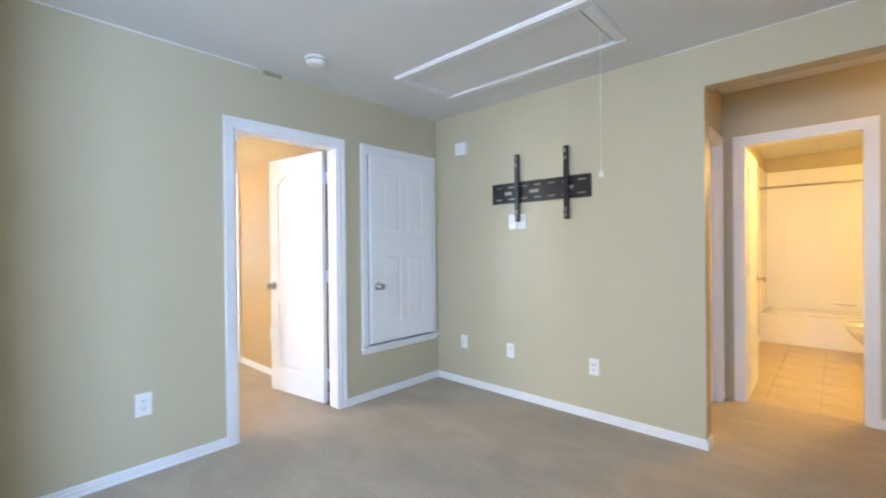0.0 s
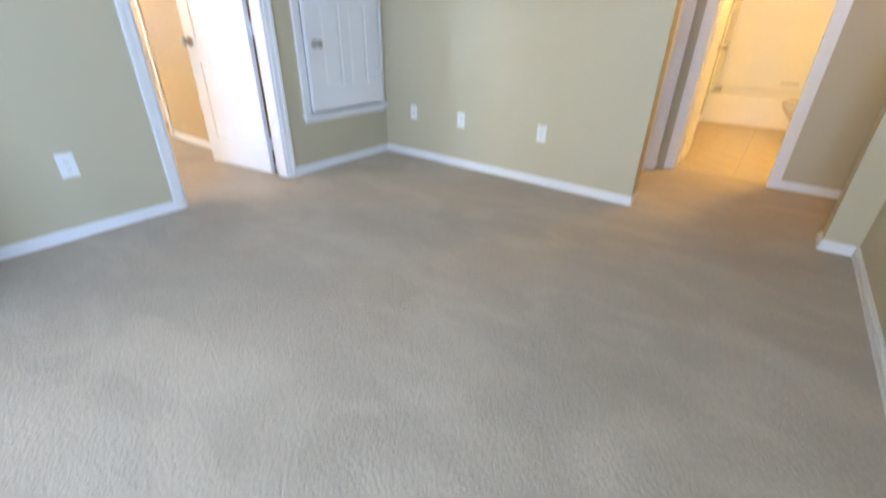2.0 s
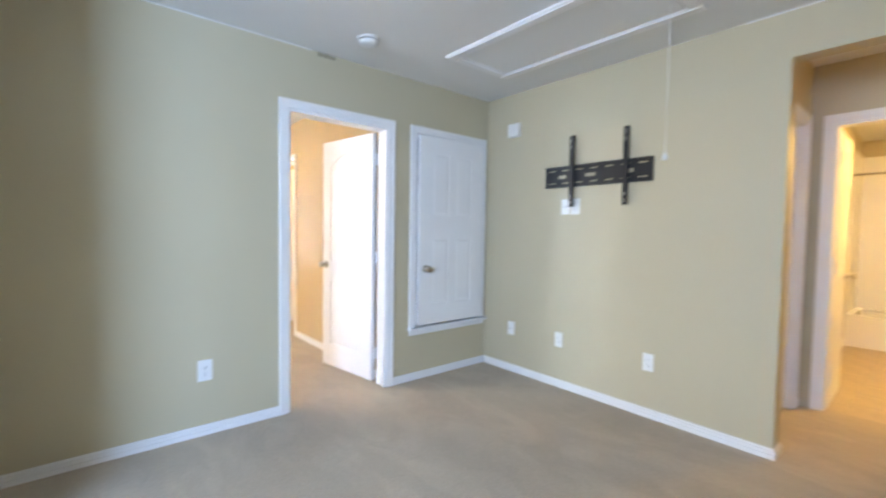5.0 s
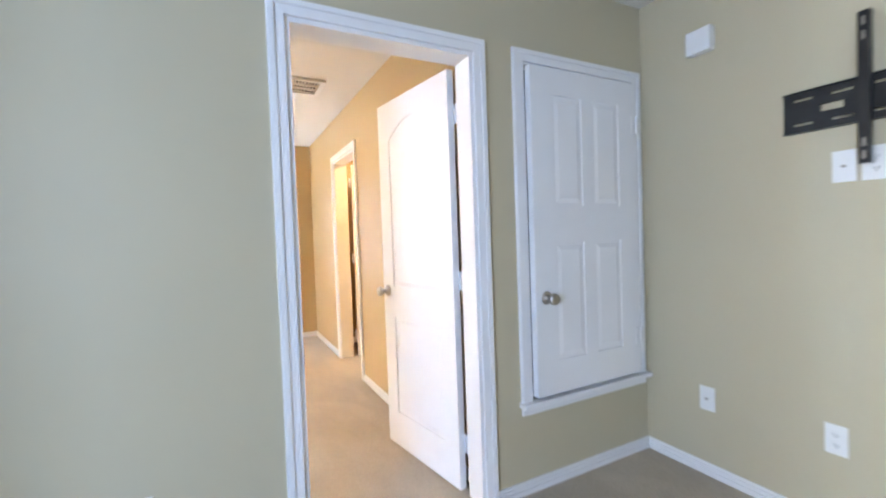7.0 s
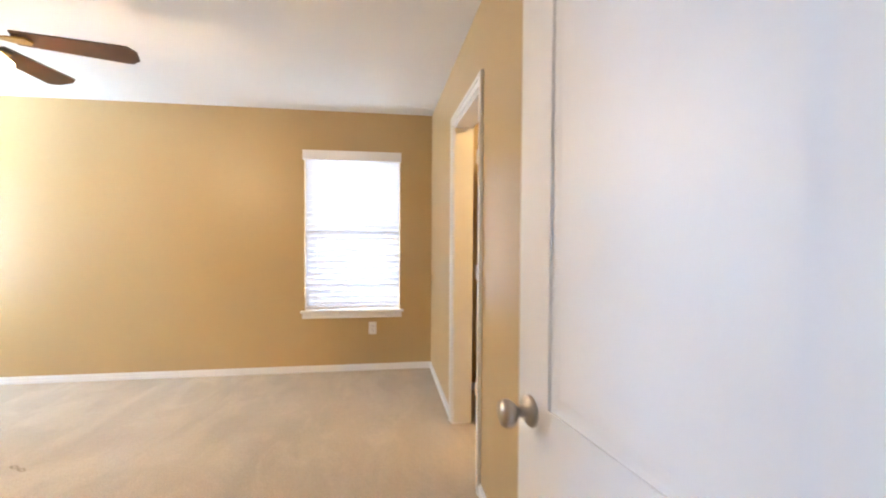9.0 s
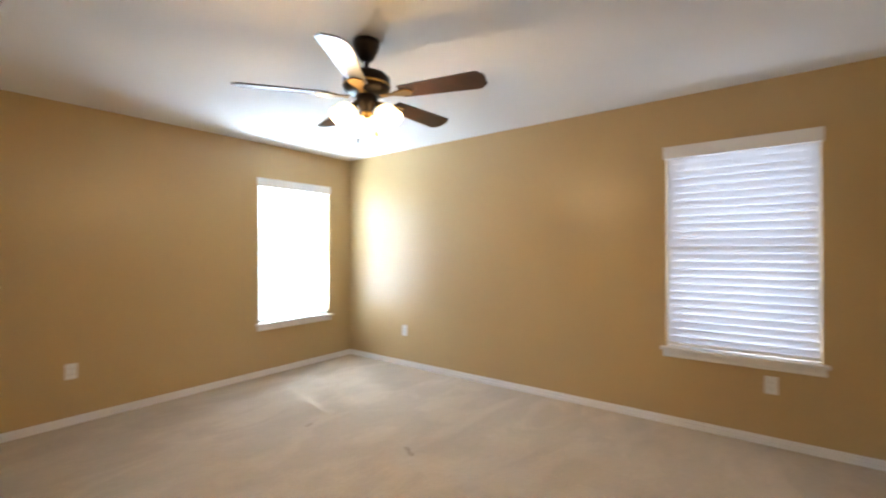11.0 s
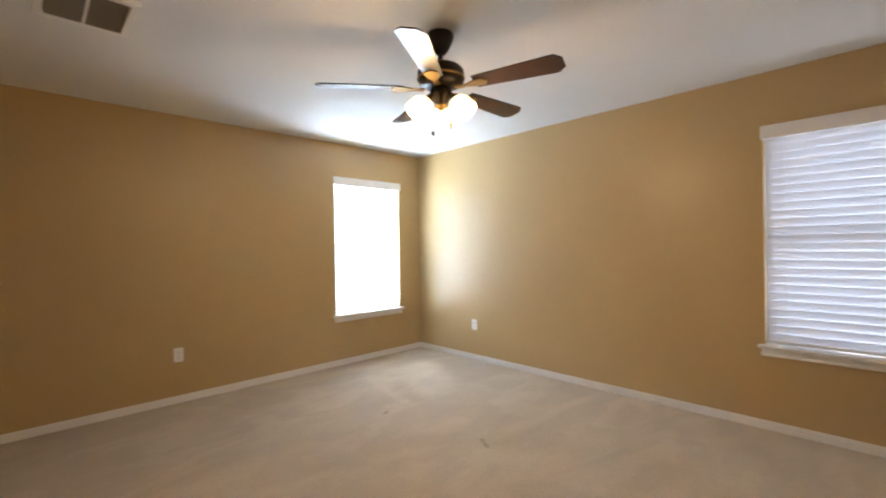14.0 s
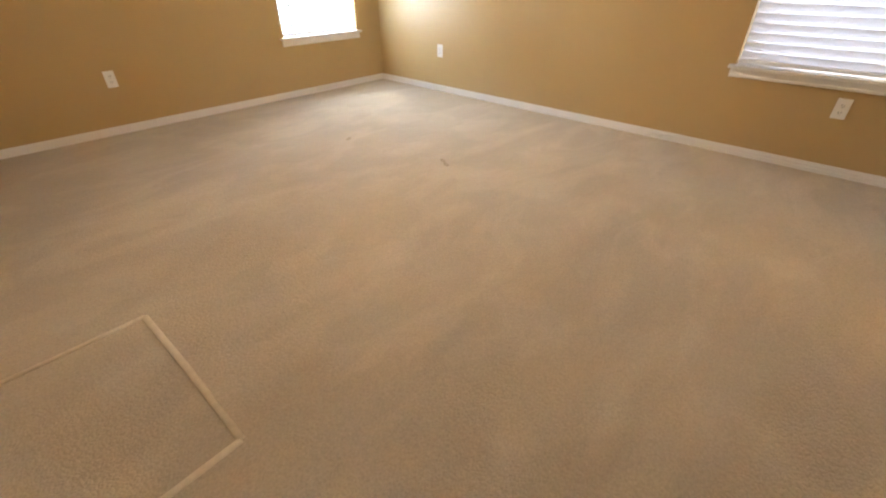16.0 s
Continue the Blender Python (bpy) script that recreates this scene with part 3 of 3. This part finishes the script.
outlet(pose(-1.34, -5.81, 0.427, 0, 0, 0), "outlet", "white power outlet on the tan south wall")

ch = thing("alarm_box", pose(0.34, 0, 2.132, 0, 0, 180), "small white plastic alarm box high on the wall", "alarm box")
bm = bmesh.new()
box(bm, -0.060, 0.060, 0.0, 0.045, -0.056, 0.056, bevel=0.008)
part("case", bm, PLASTIC, ch)
boxes("grille", PLASTIC, ch, *[(-0.03, 0.03, 0.0445, 0.0455, z, z + 0.002) for z in (-0.03, -0.024, -0.018)])
ch2 = thing("door_chime", pose(3.385, 1.09, 2.19, 0, 0, 180), "white door chime box on the hall wall", "door chime")
bm = bmesh.new()
box(bm, -0.09, 0.09, 0.0, 0.05, -0.07, 0.07, bevel=0.006)
part("case", bm, PLASTIC, ch2)
boxes("base", TRIM, ch2, (-0.097, 0.097, 0.0, 0.03, -0.08, -0.07))

# television bracket: slotted wall rail and two upright arms
tv = thing("television_bracket", pose(1.101, 0, 1.69, 0, 0, 180), "black slotted steel television wall bracket with two upright arms", "tv bracket")
bm = bmesh.new()
RW, RH = 0.425, 0.077
holes = []
for i in range(7):
    cx = -0.36 + i * 0.12
    holes += [(cx - 0.030, cx + 0.030, 0.044, 0.053), (cx - 0.030, cx + 0.030, -0.053, -0.044)]
for cx, hw in ((-0.27, 0.026), (0.03, 0.042), (0.27, 0.034)):
    holes.append((cx - hw, cx + hw, -0.013, 0.013))
xs = sorted({-RW, RW, *[round(v, 4) for q in holes for v in q[:2]]})
zs = sorted({-RH, RH, *[v for q in holes for v in q[2:]]})
for x0, x1 in zip(xs, xs[1:]):
    for z0, z1 in zip(zs, zs[1:]):
        mx, mz = (x0 + x1) / 2, (z0 + z1) / 2
        if not any(q[0] < mx < q[1] and q[2] < mz < q[3] for q in holes):
            box(bm, x0, x1, 0.016, 0.019, z0, z1)
part("wall_rail", bm, BLACK, tv, "slotted black wall plate")
boxes("top_flange", BLACK, tv, (-RW, RW, 0.0, 0.032, RH, RH + 0.004))
boxes("bottom_flange", BLACK, tv, (-RW, RW, 0.0, 0.032, -RH - 0.004, -RH))
for x in (-RW, RW - 0.004):
    boxes("end_plate", BLACK, tv, (x, x + 0.004, 0.0, 0.019, -RH, RH))
for wx in (0.932, 1.355):
    lx = 1.101 - wx
    arm = boxes("arm", BLACK, tv, (lx - 0.016, lx + 0.016, 0.052, 0.055, -0.235, 0.30), (lx - 0.016, lx - 0.013, 0.030, 0.052, -0.235, 0.30),
                (lx + 0.013, lx + 0.016, 0.030, 0.052, -0.235, 0.30))
    for z in (RH - 0.02, -RH - 0.012):
        boxes("hook", BLACK, arm, (lx - 0.013, lx + 0.013, 0.018, 0.034, z, z + 0.032))
    for z in (-0.22, -0.175, 0.20, 0.25):
        boxes("slot", NICKEL, arm, (lx - 0.004, lx + 0.004, 0.0545, 0.0556, z, z + 0.03))

# attic hatch: trim frame, panel, pull cord
at = thing("attic_hatch", Matrix(), "white trimmed attic stair hatch in the ceiling with a pull cord", "attic hatch")
AX0, AX1, AY0, AY1 = 0.53, 1.94, -0.975, -0.365
for a, b, c, d in ((AX0, AX1, AY0, AY0 + 0.075), (AX0, AX1, AY1 - 0.075, AY1), (AX0, AX0 + 0.075, AY0 + 0.075, AY1 - 0.075), (AX1 - 0.075, AX1, AY0 + 0.075, AY1 - 0.075)):
    bm = bmesh.new()
    box(bm, a, b, c, d, H - 0.016, H, bevel=0.003)
    box(bm, a + 0.008, b - 0.008, c + 0.008, d - 0.008, H - 0.024, H - 0.014, bevel=0.003)
    part("trim", bm, TRIM, at)
boxes("panel", CEIL, at, (AX0 + 0.083, AX1 - 0.083, AY0 + 0.083, AY1 - 0.083, H - 0.012, H - 0.002), label="flat painted hatch panel")
bm = bmesh.new()
tube(bm, [(1.86, -0.64, H - 0.012), (1.8605, -0.639, 2.05), (1.86, -0.64, 1.66)], 0.0019, 8)
part("cord", bm, PLASTIC, at, "white pull cord")
bm = bmesh.new()
lathe(bm, [(0.004, 0.0), (0.012, 0.004), (0.013, 0.018), (0.007, 0.034), (0.003, 0.04)], Matrix.Translation((1.86, -0.64, 1.63)), 14)
part("cord_pull", bm, PLASTIC, at, smooth=True)

sd = thing("smoke_detector", pose(0.40, -1.503, H), "round white smoke detector on the ceiling", "smoke detector")
bm = bmesh.new()
lathe(bm, [(0.068, 0.0), (0.068, -0.012), (0.060, -0.014)], None, 32)
part("base", bm, PLASTIC, sd)
bm = bmesh.new()
lathe(bm, [(0.058, -0.014), (0.060, -0.024), (0.050, -0.040), (0.030, -0.044), (0.012, -0.045)], None, 32)
part("cover", bm, PLASTIC, sd, smooth=True)
bm = bmesh.new()
lathe(bm, [(0.0595, -0.0142), (0.0595, -0.018)], None, 32)
part("vent_ring", bm, GAP, sd)

# ---------- bedroom: ceiling fan ----------
FX, FY = -2.067, -3.327
fan = thing("ceiling_fan", pose(FX, FY, H), "dark bronze five-blade ceiling fan with three lit glass shades", "ceiling fan")
bm = bmesh.new()
lathe(bm, [(0.072, 0.0), (0.074, -0.014), (0.066, -0.040), (0.040, -0.092), (0.024, -0.108), (0.018, -0.110)], None, 28)
part("canopy", bm, BRONZE, fan, smooth=True)
bm = bmesh.new()
lathe(bm, [(0.013, -0.07), (0.013, -0.165)], None, 16)
part("downrod", bm, BRONZE, fan, smooth=True)
bm = bmesh.new()
lathe(bm, [(0.022, -0.155), (0.05, -0.165), (0.105, -0.180), (0.125, -0.200), (0.128, -0.245), (0.118, -0.270), (0.085, -0.285), (0.05, -0.29)], None, 36)
part("motor_housing", bm, BRONZE, fan, smooth=True)
bm = bmesh.new()
lathe(bm, [(0.1285, -0.236), (0.131, -0.242), (0.1285, -0.248)], None, 36)
part("motor_band", bm, BRASS, fan, smooth=True)
for i in range(5):
    a = radians(35 + 72 * i)
    root = Matrix.Rotation(a, 4, "Z")
    bm = bmesh.new()
    prism(bm, [(0.09, -0.018), (0.15, -0.012), (0.19, -0.032), (0.25, -0.040), (0.27, 0.0), (0.25, 0.040), (0.19, 0.032), (0.15, 0.012), (0.09, 0.018)], "z", -0.306, -0.299)
    bmesh.ops.transform(bm, matrix=root, verts=bm.verts[:])
    part("blade_iron", bm, BRASS, fan, "aged brass blade iron")
    bm = bmesh.new()
    prism(bm, [(0.20, -0.050), (0.60, -0.070), (0.628, -0.069), (0.66, -0.034), (0.66, 0.034), (0.628, 0.069), (0.60, 0.070), (0.20, 0.050)], "z", -0.0035, 0.0035)
    bmesh.ops.transform(bm, matrix=root @ Matrix.Translation((0, 0, -0.293)) @ Matrix.Rotation(radians(-12), 4, "X"), verts=bm.verts[:])
    part("blade", bm, BLADE, fan, "dark walnut fan blade")
bm = bmesh.new()
lathe(bm, [(0.05, -0.288), (0.058, -0.30), (0.058, -0.335), (0.04, -0.355), (0.028, -0.385), (0.012, -0.40)], None, 28)
part("light_kit", bm, BRONZE, fan, smooth=True)
bm = bmesh.new()
lathe(bm, [(0.030, -0.378), (0.034, -0.388), (0.014, -0.405), (0.006, -0.412)], None, 20)
part("finial", bm, BRASS, fan, smooth=True)
for i in range(3):
    a = radians(225 + 120 * i)
    m = Matrix.Rotation(a, 4, "Z") @ Matrix.Translation((0.068, 0, -0.345)) @ Matrix.Rotation(radians(-38), 4, "Y")
    bm = bmesh.new()
    lathe(bm, [(0.014, 0.01), (0.016, -0.02), (0.024, -0.03), (0.024, -0.042)], m, 18)
    part("socket_cup", bm, BRASS, fan, smooth=True)
    bm = bmesh.new()
    prof = [(0.026, -0.035), (0.047, -0.045), (0.059, -0.064), (0.064, -0.088), (0.068, -0.112), (0.071, -0.128)]
    ring = []
    for r, z in prof + [(r - 0.003, z) for r, z in prof[::-1]]:
        ring.append((r, z))
    lathe_steps = 26
    rows = [[bm.verts.new(m @ Vector((r * math.cos(2 * math.pi * k / lathe_steps), r * math.sin(2 * math.pi * k / lathe_steps), z))) for k in range(lathe_steps)] for r, z in ring]
    for p, q in zip(rows, rows[1:]):
        for k in range(lathe_steps):
            j = (k + 1) % lathe_steps
            bm.faces.new((p[k], p[j], q[j], q[k]))
    bmesh.ops.recalc_face_normals(bm, faces=bm.faces[:])
    part("shade", bm, SHADE, fan, "lit frosted bell glass shade", True)
    bm = bmesh.new()
    lathe(bm, [(0.012, -0.042), (0.022, -0.065), (0.027, -0.085), (0.020, -0.105), (0.006, -0.112)], m, 16)
    part("bulb", bm, SHADE, fan, smooth=True)
    lamp("fan_lamp", "POINT", FAN_W, WARM, Matrix.Translation((FX, FY, H)) @ m @ Matrix.Translation((0, 0, -0.15)), 0.05)
for dx, dy, ln in ((0.03, -0.02, 0.16), (-0.025, 0.03, 0.12)):
    bm = bmesh.new()
    tube(bm, [(dx, dy, -0.36), (dx * 1.3, dy * 1.3, -0.36 - ln)], 0.0014, 6)
    c = part("pull_chain", bm, BRASS, fan)
    bm = bmesh.new()
    lathe(bm, [(0.003, 0.0), (0.008, -0.008), (0.009, -0.02), (0.004, -0.03)], Matrix.Translation((dx * 1.3, dy * 1.3, -0.36 - ln)), 12)
    part("fob", bm, BRONZE, c, smooth=True)


def vent(name, x0, x1, y0, y1, label, bays, slats, drop):
    """A ceiling grille: sloped rim, near-black sheet for the throat's shade, blades along x in each bay."""
    v = thing(name, pose((x0 + x1) / 2, (y0 + y1) / 2, H), label, "air vent")
    w, d, r = (x1 - x0) / 2, (y1 - y0) / 2, 0.034
    bm = bmesh.new()
    for b in ((-w, w, -d, -d + r), (-w, w, d - r, d), (-w, -w + r, -d + r, d - r), (w - r, w, -d + r, d - r)):
        box(bm, *b, -drop, 0, bevel=0.004)
    part("frame", bm, PLASTIC, v)
    boxes("backing", GAP, v, (-w + r, w - r, -d + r, d - r, -0.003, -0.001))
    iw = (2 * w - 2 * r) / bays
    for k in range(1, bays):
        boxes("divider", PLASTIC, v, (-w + r + k * iw - 0.006, -w + r + k * iw + 0.006, -d + r, d - r, -drop, -0.003))
    for k in range(bays):
        for i in range(slats):
            y = -d + r + (i + 0.5) * (2 * d - 2 * r) / slats
            bm = bmesh.new()
            box(bm, -iw / 2 + 0.004, iw / 2 - 0.004, -0.009, 0.009, -0.0008, 0.0008)
            s = part("slat", bm, PLASTIC if bays > 2 else VENTD, v)
            s.matrix_basis = pose(-w + r + (k + 0.5) * iw, y, -drop * 0.55, 40, 0, 0)
    return v


VENTD = material("grey_grille", (0.20, 0.19, 0.18), 0.6, 0, 0.1, 10)
vent("return_air_vent", -0.84, -0.476, -4.45, -4.05, "white framed return air grille with two dark bays in the ceiling", 2, 16, 0.018)
vent("supply_vent", -2.01, -1.68, -1.59, -1.335, "white louvred supply vent in the ceiling", 3, 8, 0.02)

# imprint of a removed dresser in the pile
bm = bmesh.new()
for pts in ([(-0.135, -3.288), (-0.38, -3.292), (-0.64, -3.293)], [(-0.64, -3.293), (-0.648, -2.9), (-0.648, -2.528)], [(-0.648, -2.528), (-0.42, -2.518), (-0.135, -2.515)]):
    tube(bm, [(x, y, 0.0) for x, y in pts], 0.012, 8)
for v in bm.verts:
    v.co.z = v.co.z * 0.38 + 0.024
    v.co.x += noise.noise(v.co * 30) * 0.004
    v.co.y += noise.noise(v.co * 30 + Vector((9, 0, 0))) * 0.004
imp = part("carpet_imprint", bm, PILE, None, "", True)
tagged(imp, "raised rectangular furniture imprint in the beige carpet", "carpet mark", kind="structure")
# dents left by furniture feet, their hollow's shade put in as dark discs
for x, y, rot in ((-2.415, -4.355, 20), (-2.537, -3.445, 60), (-2.572, -3.505, 60)):
    bm = bmesh.new()
    lathe(bm, [(0.006, 0.0), (0.016, 0.002), (0.022, 0.0005), (0.026, 0.0)], Matrix.Diagonal((1.5, 0.7, 1, 1)), 14)
    dent = part("carpet_dent", bm, DENT, None, "", True)
    dent.matrix_world = pose(x, y, 0.0235, 0, 0, rot)
    tagged(dent, "small furniture dent in the carpet, its shade put in as a dark disc", "carpet mark", kind="structure")
# pale paint line where walls meet the ceiling
for b_ in ((0.0, 0.0025, -3.20, -1.70, H - 0.006, H), (2.0, 3.38, -0.0025, 0.0, H - 0.006, H)):
    tagged(boxes("trim", CEIL, None, b_), "pale paint line along the top of the wall", "trim", kind="structure")
# stain under the ceiling line
st = boxes("wall_stain", STAIN, None, (0.0, 0.002, -1.66, -1.53, H - 0.030, H - 0.002))
tagged(st, "small brown stain on the wall below the ceiling", "stain", kind="structure")

# ---------- bathroom ----------
tub = thing("bathtub", pose(2.06, 3.84, 0), "white enamel bathtub built in along the end wall", "bathtub")
bm = bmesh.new()
L, D, R = 1.54, 0.76, 0.37
box(bm, 0, L, 0, 0.035, 0, R - 0.03, bevel=0.006)
for b in ((0, L, 0, 0.08), (0, L, D - 0.06, D), (0, 0.08, 0.08, D - 0.06), (L - 0.08, L, 0.08, D - 0.06)):
    box(bm, *b, R - 0.035, R, bevel=0.012)
part("apron", bm, TUB, tub)
bm = bmesh.new()
ring = lambda k, z: [bm.verts.new((x, y, z)) for x, y in ((0.06 + k, 0.06 + k), (L - 0.06 - k, 0.06 + k), (L - 0.06 - k, D - 0.04 - k), (0.06 + k, D - 0.04 - k))]
r1, r2 = ring(0.01, R - 0.03), ring(0.09, 0.06)
for i in range(4):
    bm.faces.new((r1[i], r1[(i + 1) % 4], r2[(i + 1) % 4], r2[i]))
bm.faces.new(r2)
part("basin", bm, TUB, tub)
sur = thing("shower_surround", Matrix(), "white moulded shower surround on the tub walls", "shower surround")
boxes("back_panel", SURR, sur, (2.075, 3.585, 4.585, 4.60, 0.372, 2.25))
boxes("side_panel", SURR, sur, (2.06, 2.075, 3.84, 4.60, 0.372, 2.25))
boxes("side_panel", SURR, sur, (3.585, 3.60, 3.84, 4.60, 0.372, 2.25))
bm = bmesh.new()
box(bm, 2.78, 2.98, 4.52, 4.585, 0.46, 0.475, bevel=0.005)
part("soap_shelf", bm, NICKEL, sur)
rod = thing("shower_rod", Matrix(), "straight chrome shower curtain rod", "curtain rod")
bm = bmesh.new()
tube(bm, [(2.075, 3.88, 1.97), (3.585, 3.88, 1.97)], 0.0125, 14)
part("rod", bm, NICKEL, rod, smooth=True)
for x, s in ((2.06, 1), (3.60, -1)):
    bm = bmesh.new()
    lathe(bm, [(0.03, 0), (0.028, 0.012), (0.014, 0.022)], Matrix.Translation((x, 3.88, 1.97)) @ Matrix.Rotation(radians(90 * s), 4, "Y"), 18)
    part("flange", bm, NICKEL, rod)
toi = thing("toilet", pose(3.58, 3.12, 0, 0, 0, 90), "white toilet with its lid shut beside the tub", "toilet")
def oval(cx, cy, rx, ry, n=28):
    return [(cx + rx * math.cos(2 * math.pi * i / n), cy + ry * math.sin(2 * math.pi * i / n)) for i in range(n)]
bm = bmesh.new()
secs = [(0.0, 0.11, 0.20, 0.34), (0.10, 0.10, 0.19, 0.34), (0.20, 0.12, 0.21, 0.37), (0.32, 0.17, 0.25, 0.43), (0.385, 0.185, 0.265, 0.45)]
rows = [[bm.verts.new((x, y, z)) for x, y in oval(0, cy, rx, ry)] for z, rx, ry, cy in secs]
for p, q in zip(rows, rows[1:]):
    for k in range(28):
        bm.faces.new((p[k], p[(k + 1) % 28], q[(k + 1) % 28], q[k]))
bm.faces.new(rows[-1])
part("bowl", bm, TUB, toi, smooth=True)
for nm, z0, z1, g in (("seat", 0.386, 0.402, 0.0), ("lid", 0.403, 0.420, -0.006)):
    bm = bmesh.new()
    prism(bm, oval(0, 0.45, 0.188 + g, 0.268 + g), "z", z0, z1)
    part(nm, bm, TUB, toi)
bm = bmesh.new()
box(bm, -0.22, 0.22, 0.0, 0.19, 0.38, 0.74, bevel=0.02)
part("tank", bm, TUB, toi)
bm = bmesh.new()
box(bm, -0.23, 0.23, -0.005, 0.20, 0.741, 0.775, bevel=0.01)
part("tank_lid", bm, TUB, toi)
boxes("flush_lever", NICKEL, toi, (-0.19, -0.12, 0.19, 0.215, 0.66, 0.675))
hk = thing("towel_hook", pose(2.06, 2.35, 1.39), "small dark metal hook on the bathroom wall", "hook")
bm = bmesh.new()
tube(bm, [(0, 0, 0), (0.05, 0, 0.0), (0.065, 0, 0.02)], 0.007, 8)
part("peg", bm, NICKEL, hk)
bm = bmesh.new()
lathe(bm, [(0.022, 0), (0.02, 0.006)], Matrix.Rotation(radians(90), 4, "Y"), 14)
part("rose", bm, NICKEL, hk)

# bathroom floor: grout bed and single tiles
fb = slab("floor_bath", GROUT, "beige square floor tiles with darker grout", "floor", (1.94, 3.72, 1.15, 4.72, -0.12, -0.004))
bm = bmesh.new()
T = 0.33
box(bm, 0, T - 0.006, 0, T - 0.006, 0.0, 0.008, bevel=0.0015)
tile_mesh = mesh_of(bm, "tile", TILE)
for i in range(5):
    for j in range(9):
        t_ = new("tile", tile_mesh)
        t_.parent = fb
        t_.matrix_basis = pose(2.05 + i * T, 1.155 + j * T, -0.006 + random.uniform(-0.0006, 0.0006))
